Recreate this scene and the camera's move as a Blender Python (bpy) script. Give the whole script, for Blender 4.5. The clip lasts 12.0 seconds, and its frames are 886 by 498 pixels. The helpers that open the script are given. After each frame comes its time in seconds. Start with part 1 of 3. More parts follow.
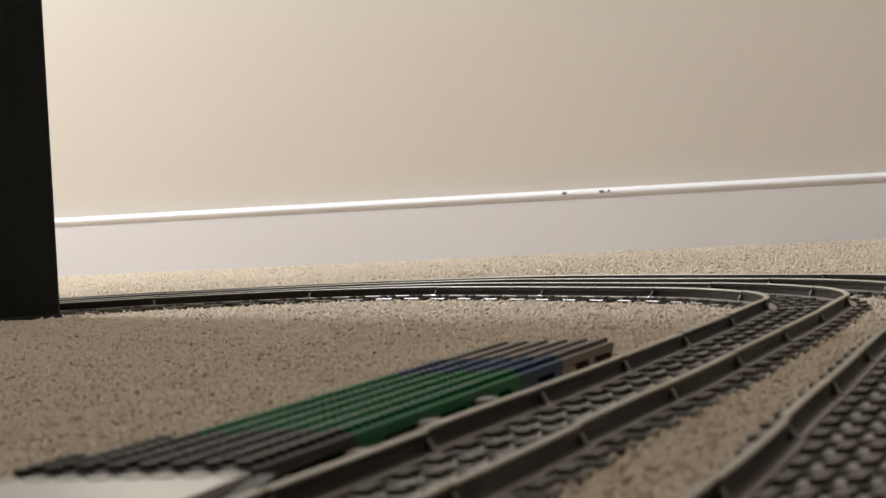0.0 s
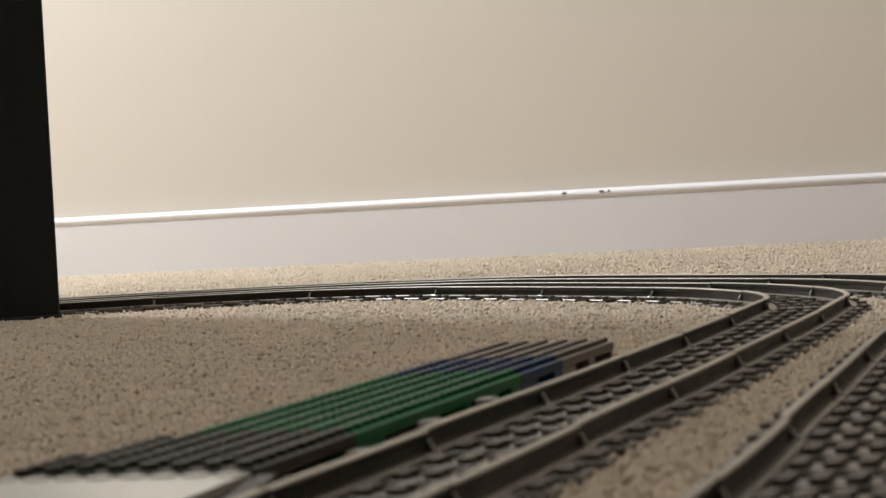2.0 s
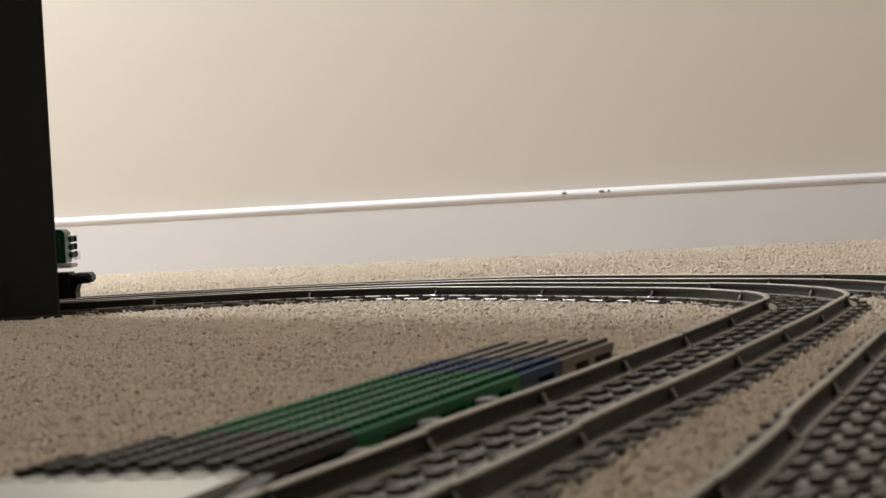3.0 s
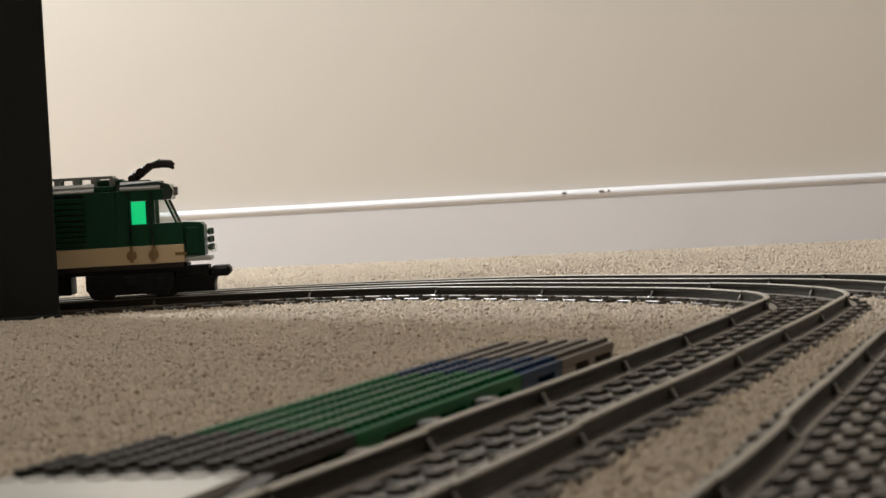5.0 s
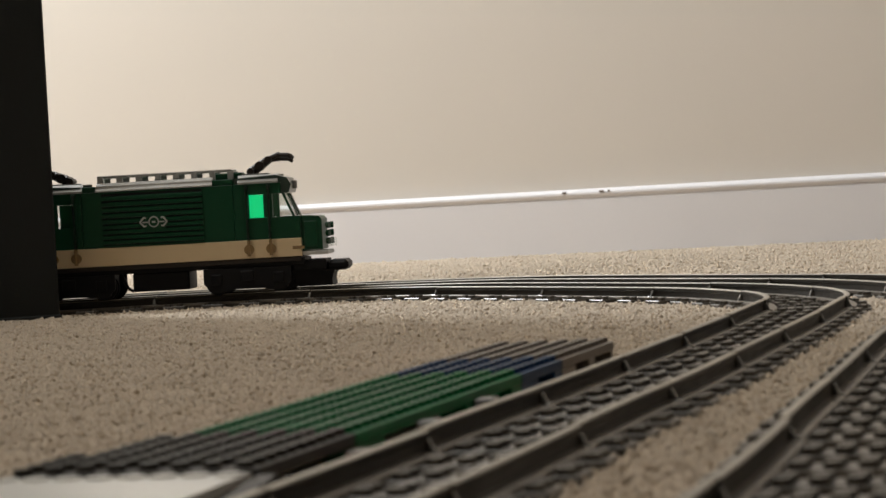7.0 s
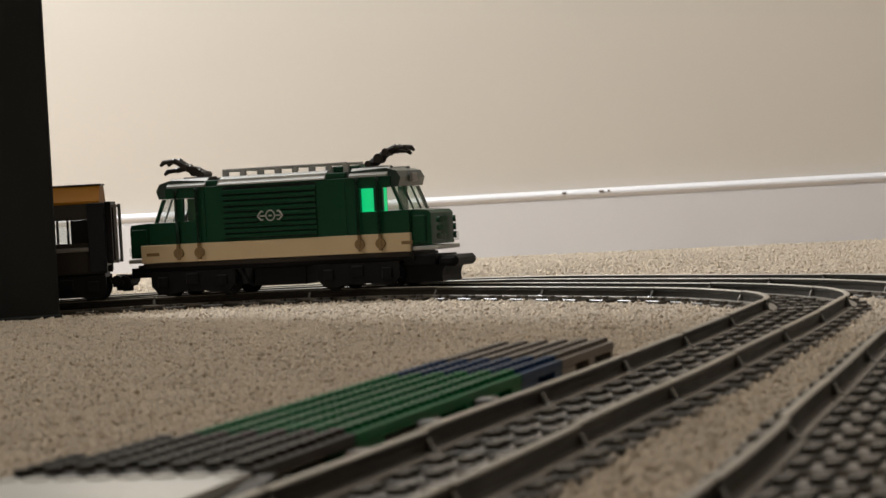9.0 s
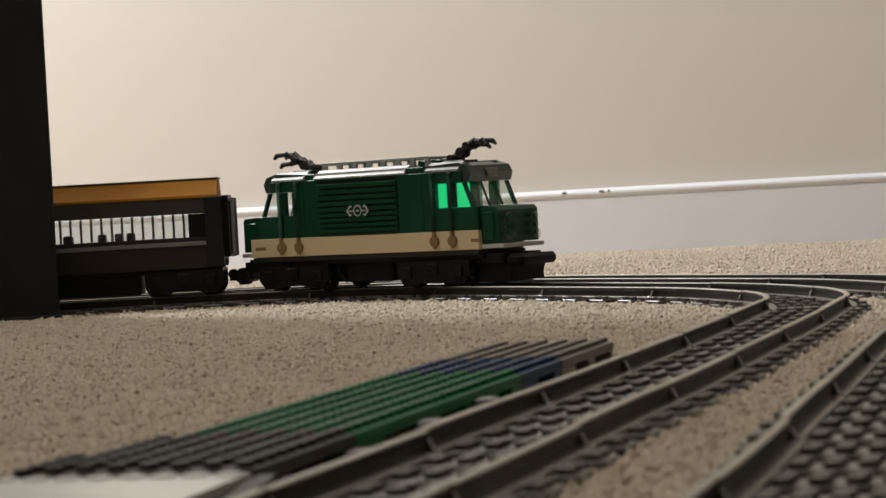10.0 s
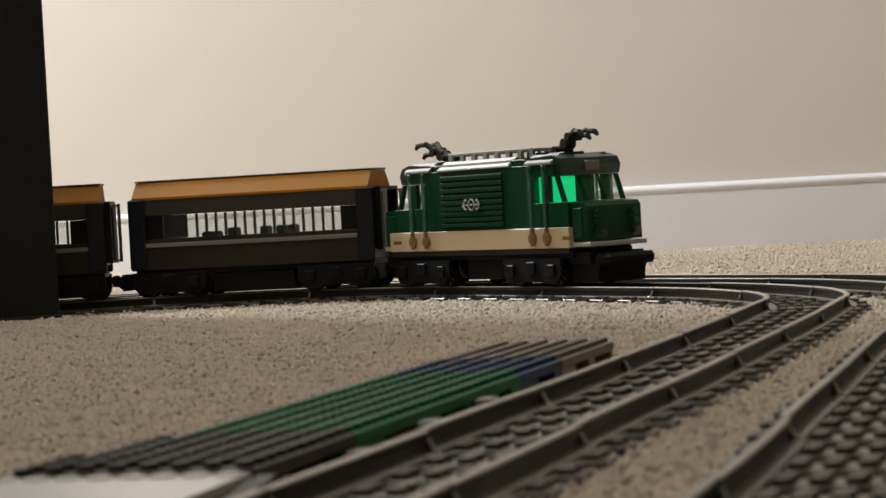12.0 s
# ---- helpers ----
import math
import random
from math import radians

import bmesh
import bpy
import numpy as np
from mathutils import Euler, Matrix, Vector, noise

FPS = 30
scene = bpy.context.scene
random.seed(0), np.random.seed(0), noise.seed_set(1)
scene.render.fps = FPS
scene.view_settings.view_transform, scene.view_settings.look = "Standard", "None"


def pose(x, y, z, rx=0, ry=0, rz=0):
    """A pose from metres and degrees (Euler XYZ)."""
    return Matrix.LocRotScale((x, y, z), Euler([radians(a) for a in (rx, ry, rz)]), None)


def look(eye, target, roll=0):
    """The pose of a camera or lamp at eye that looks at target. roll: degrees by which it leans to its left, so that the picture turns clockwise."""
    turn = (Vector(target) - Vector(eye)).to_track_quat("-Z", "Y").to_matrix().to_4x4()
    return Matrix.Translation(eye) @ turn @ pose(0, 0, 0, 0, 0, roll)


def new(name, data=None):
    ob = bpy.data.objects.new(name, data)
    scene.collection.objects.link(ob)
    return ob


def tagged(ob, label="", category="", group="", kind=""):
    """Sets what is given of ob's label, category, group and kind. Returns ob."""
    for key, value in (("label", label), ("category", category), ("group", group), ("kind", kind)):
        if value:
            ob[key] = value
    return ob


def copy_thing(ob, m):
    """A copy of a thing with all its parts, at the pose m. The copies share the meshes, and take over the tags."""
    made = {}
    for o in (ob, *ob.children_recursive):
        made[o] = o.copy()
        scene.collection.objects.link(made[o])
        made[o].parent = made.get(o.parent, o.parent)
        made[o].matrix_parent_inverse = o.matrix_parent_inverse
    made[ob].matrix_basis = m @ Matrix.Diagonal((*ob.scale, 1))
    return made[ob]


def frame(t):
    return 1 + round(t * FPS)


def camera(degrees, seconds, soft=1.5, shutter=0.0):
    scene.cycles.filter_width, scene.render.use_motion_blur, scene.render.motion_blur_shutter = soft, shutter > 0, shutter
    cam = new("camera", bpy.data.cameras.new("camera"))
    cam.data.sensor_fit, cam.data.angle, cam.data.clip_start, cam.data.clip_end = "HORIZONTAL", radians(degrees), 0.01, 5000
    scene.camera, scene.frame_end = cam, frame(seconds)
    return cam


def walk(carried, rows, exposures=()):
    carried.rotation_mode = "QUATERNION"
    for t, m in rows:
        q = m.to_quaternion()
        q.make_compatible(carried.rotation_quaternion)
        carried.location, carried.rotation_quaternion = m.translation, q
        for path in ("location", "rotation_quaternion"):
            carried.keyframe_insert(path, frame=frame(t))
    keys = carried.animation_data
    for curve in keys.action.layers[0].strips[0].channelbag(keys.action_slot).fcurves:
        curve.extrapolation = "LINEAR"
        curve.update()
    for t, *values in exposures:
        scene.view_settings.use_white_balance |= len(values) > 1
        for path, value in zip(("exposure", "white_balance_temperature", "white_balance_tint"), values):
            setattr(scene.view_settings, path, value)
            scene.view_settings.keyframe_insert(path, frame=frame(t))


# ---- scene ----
cam = camera(19.62, 12.0, soft=1.5)
EYE = (0.0, 0.0, 0.07102)
cam.data.dof.use_dof, cam.data.dof.focus_distance, cam.data.dof.aperture_fstop = True, 1.85, 42.0
VIEW = look(EYE, (0.0, math.cos(-0.02004), 0.07102 + math.sin(-0.02004)), roll=-3.181)
walk(cam, [(0.0, VIEW), (12.0, VIEW)], exposures=[(0.0, 0.25), (12.0, 0.25)])

# ---- light: one warm lamp behind the black panel, an added overhead fill, faint night sky outside ----
world = bpy.data.worlds.new("world")
scene.world = world
world.use_nodes = True
world.node_tree.nodes["Background"].inputs[0].default_value = (1.0, 0.86, 0.7, 1)
world.node_tree.nodes["Background"].inputs[1].default_value = 0.02


def lamp(name, kind, where, target, power, colour, size):
    data = bpy.data.lights.new(name, kind)
    data.energy, data.color = power, colour
    if kind == "AREA":
        data.shape, data.size = "DISK", size
    else:
        data.shadow_soft_size = size
    ob = new(name, data)
    ob.matrix_world = look(where, target)
    return ob


lamp("floor_lamp_light", "POINT", (-1.10, 2.86, 1.42), (0, 1, 0), 118.0, (0.92, 0.965, 1.0), 0.17)
# Unseen fill added overhead to lift the foreground; no known fitting.
lamp("ceiling_light", "AREA", (-0.9, 1.13, 2.66), (0.0, 1.3, 0), 19.5, (1.0, 0.98, 0.94), 0.5)


# ---- materials ----
def mat(name, base, rough=0.5, metal=0.0, vary=0.12, scale=60.0, bump=0.0, fine=900.0, spec=0.5, rand=0.0, trans=0.0):
    m = bpy.data.materials.new(name)
    m.use_nodes = True
    nt = m.node_tree
    b = nt.nodes["Principled BSDF"]
    b.inputs["Roughness"].default_value = rough
    b.inputs["Metallic"].default_value = metal
    b.inputs["Specular IOR Level"].default_value = spec
    b.inputs["Transmission Weight"].default_value = trans
    tc = nt.nodes.new("ShaderNodeTexCoord")
    n1 = nt.nodes.new("ShaderNodeTexNoise")
    n1.inputs["Scale"].default_value, n1.inputs["Detail"].default_value = scale, 4
    nt.links.new(tc.outputs["Object"], n1.inputs["Vector"])
    n2 = nt.nodes.new("ShaderNodeTexNoise")
    n2.inputs["Scale"].default_value, n2.inputs["Detail"].default_value = fine, 2
    nt.links.new(tc.outputs["Object"], n2.inputs["Vector"])
    ramp = nt.nodes.new("ShaderNodeMix")
    ramp.data_type = "RGBA"
    ramp.inputs["A"].default_value = (*[c * (1 - vary) for c in base], 1)
    ramp.inputs["B"].default_value = (*[min(1, c * (1 + vary)) for c in base], 1)
    add = nt.nodes.new("ShaderNodeMath")
    add.operation = "MULTIPLY_ADD"
    nt.links.new(n2.outputs["Fac"], add.inputs[0])
    add.inputs[1].default_value = 0.45
    half = nt.nodes.new("ShaderNodeMath")
    half.operation = "MULTIPLY"
    nt.links.new(n1.outputs["Fac"], half.inputs[0])
    half.inputs[1].default_value = 0.55
    nt.links.new(half.outputs[0], add.inputs[2])
    nt.links.new(add.outputs[0], ramp.inputs["Factor"])
    out = ramp.outputs["Result"]
    if rand:
        info = nt.nodes.new("ShaderNodeObjectInfo")
        hsv = nt.nodes.new("ShaderNodeHueSaturation")
        mr = nt.nodes.new("ShaderNodeMapRange")
        mr.inputs["To Min"].default_value, mr.inputs["To Max"].default_value = 1 - rand, 1 + rand
        nt.links.new(info.outputs["Random"], mr.inputs["Value"])
        nt.links.new(mr.outputs[0], hsv.inputs["Value"])
        nt.links.new(out, hsv.inputs["Color"])
        out = hsv.outputs[0]
    nt.links.new(out, b.inputs["Base Color"])
    rr = nt.nodes.new("ShaderNodeMapRange")
    rr.inputs["To Min"].default_value, rr.inputs["To Max"].default_value = max(0.02, rough * 0.8), min(1, rough * 1.2)
    nt.links.new(n1.outputs["Fac"], rr.inputs["Value"])
    nt.links.new(rr.outputs[0], b.inputs["Roughness"])
    if bump:
        bp = nt.nodes.new("ShaderNodeBump")
        bp.inputs["Strength"].default_value, bp.inputs["Distance"].default_value = bump, 0.0006
        nt.links.new(n2.outputs["Fac"], bp.inputs["Height"])
        nt.links.new(bp.outputs[0], b.inputs["Normal"])
    return m


def carpet_mat(name, tuft):
    m = mat(name, (0.52, 0.425, 0.32), 0.95, 0, 0.2, 14, 0.5, 420, spec=0.1)
    nt = m.node_tree
    b = nt.nodes["Principled BSDF"]
    if tuft:
        geo = nt.nodes.new("ShaderNodeNewGeometry")
        cr = nt.nodes.new("ShaderNodeValToRGB")
        e = cr.color_ramp.elements
        e[0].position, e[0].color = 0.0, (0.16, 0.13, 0.10, 1)
        e[1].position, e[1].color = 1.0, (0.62, 0.525, 0.41, 1)
        mid = cr.color_ramp.elements.new(0.045)
        mid.color = (0.46, 0.385, 0.30, 1)
        nt.links.new(geo.outputs["Random Per Island"], cr.inputs[0])
        mx = nt.nodes.new("ShaderNodeMix")
        mx.data_type = "RGBA"
        mx.inputs["Factor"].default_value = 0.35
        old = b.inputs["Base Color"].links[0].from_socket
        nt.links.new(old, mx.inputs["A"])
        nt.links.new(cr.outputs[0], mx.inputs["B"])
        # sparse darker flecks spun into the yarn
        tc = nt.nodes.new("ShaderNodeTexCoord")
        fl = nt.nodes.new("ShaderNodeTexNoise")
        fl.inputs["Scale"].default_value, fl.inputs["Detail"].default_value = 95.0, 2.0
        nt.links.new(tc.outputs["Object"], fl.inputs["Vector"])
        cut = nt.nodes.new("ShaderNodeMapRange")
        cut.inputs["From Min"].default_value, cut.inputs["From Max"].default_value = 0.66, 0.76
        cut.inputs["To Min"].default_value, cut.inputs["To Max"].default_value = 0.0, 0.6
        nt.links.new(fl.outputs["Fac"], cut.inputs["Value"])
        dark = nt.nodes.new("ShaderNodeMix")
        dark.data_type = "RGBA"
        dark.inputs["B"].default_value = (0.15, 0.11, 0.07, 1)
        nt.links.new(cut.outputs[0], dark.inputs["Factor"])
        nt.links.new(mx.outputs["Result"], dark.inputs["A"])
        nt.links.new(dark.outputs["Result"], b.inputs["Base Color"])
    b.inputs["Sheen Weight"].default_value = 0.3
    return m


def glass_mat(name, colour, opacity):
    m = bpy.data.materials.new(name)
    m.use_nodes = True
    nt = m.node_tree
    nt.nodes.remove(nt.nodes["Principled BSDF"])
    t = nt.nodes.new("ShaderNodeBsdfTransparent")
    t.inputs[0].default_value = (*colour, 1)
    g = nt.nodes.new("ShaderNodeBsdfGlossy")
    g.inputs["Roughness"].default_value = 0.05
    d = nt.nodes.new("ShaderNodeBsdfTranslucent")
    d.inputs[0].default_value = (*colour, 1)
    a = nt.nodes.new("ShaderNodeMixShader")
    a.inputs[0].default_value = opacity
    nt.links.new(t.outputs[0], a.inputs[1])
    nt.links.new(d.outputs[0], a.inputs[2])
    lw = nt.nodes.new("ShaderNodeLayerWeight")
    pw = nt.nodes.new("ShaderNodeMath")
    pw.operation = "POWER"
    nt.links.new(lw.outputs["Facing"], pw.inputs[0])
    pw.inputs[1].default_value = 4.0
    fr = nt.nodes.new("ShaderNodeMath")
    fr.operation = "MULTIPLY_ADD"
    nt.links.new(pw.outputs[0], fr.inputs[0])
    fr.inputs[1].default_value, fr.inputs[2].default_value = 0.5, 0.04
    mx = nt.nodes.new("ShaderNodeMixShader")
    nt.links.new(fr.outputs[0], mx.inputs[0])
    nt.links.new(a.outputs[0], mx.inputs[1])
    nt.links.new(g.outputs[0], mx.inputs[2])
    nt.links.new(mx.outputs[0], nt.nodes["Material Output"].inputs[0])
    return m


M_WALL = mat("wall_paint", (0.62, 0.573, 0.515), 0.75, 0, 0.03, 3, 0.12, 700, spec=0.3)
M_CEIL = mat("ceiling_paint", (0.8, 0.76, 0.7), 0.9, 0, 0.03, 3, 0.1, 300)
M_TRIM = mat("white_gloss_trim", (0.69, 0.675, 0.69), 0.55, 0, 0.03, 8, 0.04, 300)
M_CARPET = carpet_mat("beige_carpet", False)
M_TUFT = carpet_mat("beige_carpet_tufts", True)
M_BLACK = mat("black_matt_laminate", (0.0095, 0.0115, 0.011), 0.6, 0, 0.3, 25, 0.2, 800, spec=0.25)
M_RAIL = mat("pale_rail_top", (0.34, 0.305, 0.25), 0.42, 0.1, 0.3, 60, 0.1, 700, rand=0.15)
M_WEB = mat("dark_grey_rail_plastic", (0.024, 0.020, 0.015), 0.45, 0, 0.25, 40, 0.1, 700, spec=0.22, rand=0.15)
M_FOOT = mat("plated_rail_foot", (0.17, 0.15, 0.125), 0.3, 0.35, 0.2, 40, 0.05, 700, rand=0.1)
M_SLEEP = mat("dark_grey_sleeper_plastic", (0.09, 0.08, 0.068), 0.3, 0, 0.25, 40, 0.08, 700, rand=0.3)
M_CLIP = mat("plated_clip", (0.15, 0.145, 0.135), 0.22, 0.3, 0.1, 40)
M_GREEN = mat("dark_green_plastic", (0.0042, 0.046, 0.020), 0.36, 0, 0.08, 30, 0.03, spec=0.2)
M_GREENP = mat("bright_green_plastic", (0.005, 0.150, 0.048), 0.45, 0, 0.1, 30, 0.03, spec=0.2)
M_BLUE = mat("blue_plastic", (0.008, 0.042, 0.12), 0.45, 0, 0.08, 30, spec=0.25)
M_TAN = mat("tan_plastic", (0.60, 0.47, 0.29), 0.3, 0, 0.06, 30, 0.03)
M_ORANGE = mat("orange_tan_plastic", (0.40, 0.165, 0.006), 0.6, 0, 0.06, 30, 0.03, spec=0.2)
M_DKBROWN = mat("dark_brown_plastic", (0.022, 0.016, 0.012), 0.45, 0, 0.1, 30, spec=0.3)
M_DKGREY = mat("dark_grey_plastic", (0.042, 0.037, 0.032), 0.45, 0, 0.12, 30, spec=0.25)
M_GREY = mat("mid_grey_plastic", (0.17, 0.16, 0.15), 0.35, 0, 0.1, 30)
M_BROWNGREY = mat("brown_grey_plastic", (0.17, 0.14, 0.115), 0.35, 0, 0.1, 30)
M_LTGREY = mat("light_grey_plastic", (0.42, 0.42, 0.40), 0.35, 0, 0.08, 30)
M_PALE = mat("pale_grey_plastic", (0.29, 0.29, 0.275), 0.35, 0, 0.08, 30)
M_WHITE = mat("white_plastic", (0.75, 0.74, 0.70), 0.35, 0, 0.05, 30)
M_INK = mat("black_plastic", (0.006, 0.006, 0.007), 0.5, 0, 0.2, 30, spec=0.16)
M_NAVY = mat("dark_navy_plastic", (0.005, 0.007, 0.012), 0.45, 0, 0.15, 30, spec=0.3)
M_STEEL = mat("bare_steel", (0.6, 0.6, 0.6), 0.25, 1.0, 0.1, 60)
M_GLOW = mat("lit_green_plastic", (0.004, 0.25, 0.08), 0.25, 0, 0.05, 30)
M_GLOW.node_tree.nodes["Principled BSDF"].inputs["Emission Color"].default_value = (0.0, 0.62, 0.2, 1)
M_GLOW.node_tree.nodes["Principled BSDF"].inputs["Emission Strength"].default_value = 0.95
M_ROOF = mat("dark_green_grey_plastic", (0.016, 0.034, 0.026), 0.3, 0, 0.1, 30)
M_AMBER = mat("brown_clear_plastic", (0.22, 0.14, 0.06), 0.25, 0, 0.1, 30)
M_SMOKE = glass_mat("smoky_clear_plastic", (0.30, 0.42, 0.36), 0.25)
M_PCLEAR = glass_mat("clear_plastic", (0.93, 0.94, 0.93), 0.04)


# ---- mesh helpers, all in millimetres ----
def box(bm, x0, x1, y0, y1, z0, z1, bev=0.0):
    r = bmesh.ops.create_cube(bm, size=1)
    vs = r["verts"]
    bmesh.ops.scale(bm, vec=(abs(x1 - x0), abs(y1 - y0), abs(z1 - z0)), verts=vs)
    bmesh.ops.translate(bm, vec=((x0 + x1) / 2, (y0 + y1) / 2, (z0 + z1) / 2), verts=vs)
    if bev:
        es = list({e for v in vs for e in v.link_edges})
        bmesh.ops.bevel(bm, geom=es, offset=bev, segments=1, profile=0.5, affect="EDGES")
    return bm


def cyl(bm, a, b, r, n=12, r2=None):
    a, b = Vector(a), Vector(b)
    m = Matrix.Translation((a + b) / 2) @ (b - a).to_track_quat("Z", "Y").to_matrix().to_4x4()
    bmesh.ops.create_cone(bm, cap_ends=True, segments=n, radius1=r, radius2=r if r2 is None else r2, depth=(b - a).length, matrix=m)
    return bm


def prism(bm, outline, y0, y1):
    """outline: (x, z) points; drawn out from y0 to y1."""
    a = [bm.verts.new((x, y0, z)) for x, z in outline]
    b = [bm.verts.new((x, y1, z)) for x, z in outline]
    bm.faces.new(a)
    bm.faces.new(b[::-1])
    n = len(a)
    for i in range(n):
        bm.faces.new((a[i], b[i], b[(i + 1) % n], a[(i + 1) % n]))
    bmesh.ops.recalc_face_normals(bm, faces=bm.faces)
    return bm


def beam(bm, outline, x0, x1):
    """outline: (y, z) points; drawn out along x."""
    a = [bm.verts.new((x0, y, z)) for y, z in outline]
    b = [bm.verts.new((x1, y, z)) for y, z in outline]
    bm.faces.new(a)
    bm.faces.new(b[::-1])
    n = len(a)
    for i in range(n):
        bm.faces.new((a[i], b[i], b[(i + 1) % n], a[(i + 1) % n]))
    bmesh.ops.recalc_face_normals(bm, faces=bm.faces)
    return bm


def mesh_of(bm, name, material):
    bm.transform(Matrix.Scale(0.001, 4))
    me = bpy.data.meshes.new(name)
    bm.to_mesh(me)
    bm.free()
    me.materials.append(material)
    return me


def part(name, bm, material, parent, label=""):
    ob = new(name, mesh_of(bm, name, material))
    ob.parent = parent
    return tagged(ob, label) if label else ob


def B():
    return bmesh.new()


def empty(name, m, label, category, group="", kind=""):
    ob = new(name)
    ob.empty_display_size = 0.02
    ob.matrix_basis = m
    return tagged(ob, label, category, group, kind)


# ---- the room ----
WALL_TURN = -23.07
WALL_POSE = pose(0.0, 2.832, 0.0, 0, 0, WALL_TURN)     # x runs along the wall, y points away from the room


def structure(name, bm, material, m, label):
    ob = new(name, mesh_of(bm, name, material))
    ob.matrix_basis = m
    return tagged(ob, label, name.split("_")[0], kind="structure")


structure("wall_north", box(B(), -6000, 6500, 0, 120, -40, 2740), M_WALL, WALL_POSE, "plain warm beige painted plaster wall")
# Unseen walls and ceiling, added to close the room and bounce light.
structure("wall_west", box(B(), -4620, -4500, -5600, 5200, -40, 2740), M_WALL, pose(0, 0, 0), "unseen plain beige wall, added to bounce light")
structure("wall_east", box(B(), 4500, 4620, -5600, 2400, -40, 2740), M_WALL, pose(0, 0, 0), "unseen plain beige wall, added to bounce light")
structure("wall_south", box(B(), -4620, 4620, -5720, -5600, -40, 2740), M_WALL, pose(0, 0, 0), "unseen plain beige wall, added to bounce light")
structure("ceiling", box(B(), -4700, 4700, -5800, 5300, 2700, 2760), M_CEIL, pose(0, 0, 0), "unseen plain white ceiling, added to bounce light")


def baseboard():
    # flat board, a shallow groove, then a rounded bead on top
    out = [(0, -10), (-10, -10), (-10, 60), (-8.8, 61), (-8.8, 62.6), (-10.4, 63.6), (-11.4, 66), (-11.2, 68), (-9.8, 69.6), (-6.5, 70.8), (-2.5, 71.6), (0, 71.9)]
    bm = beam(B(), out, -4400, 4700)
    ob = structure("baseboard", bm, M_TRIM, WALL_POSE, "white glossy painted wooden baseboard with beaded top")
    for x, w in ((150, 2.2), (193, 2.6), (201, 1.2)):
        part("scuff_mark", box(B(), x - w, x + w, -12.4, -9, 67.6, 69.6, 0.4), M_BROWNGREY, ob, "small brown chip in the paint")


baseboard()


def carpet():
    n = 90
    bm = B()
    bmesh.ops.create_grid(bm, x_segments=2 * n, y_segments=2 * n, size=6200)
    for v in bm.verts:
        v.co.z = 2.3 + 0.4 * noise.noise(v.co * 0.01)
    structure("floor", bm, M_CARPET, pose(0, -0.4, 0), "beige cut-pile carpet")


carpet()


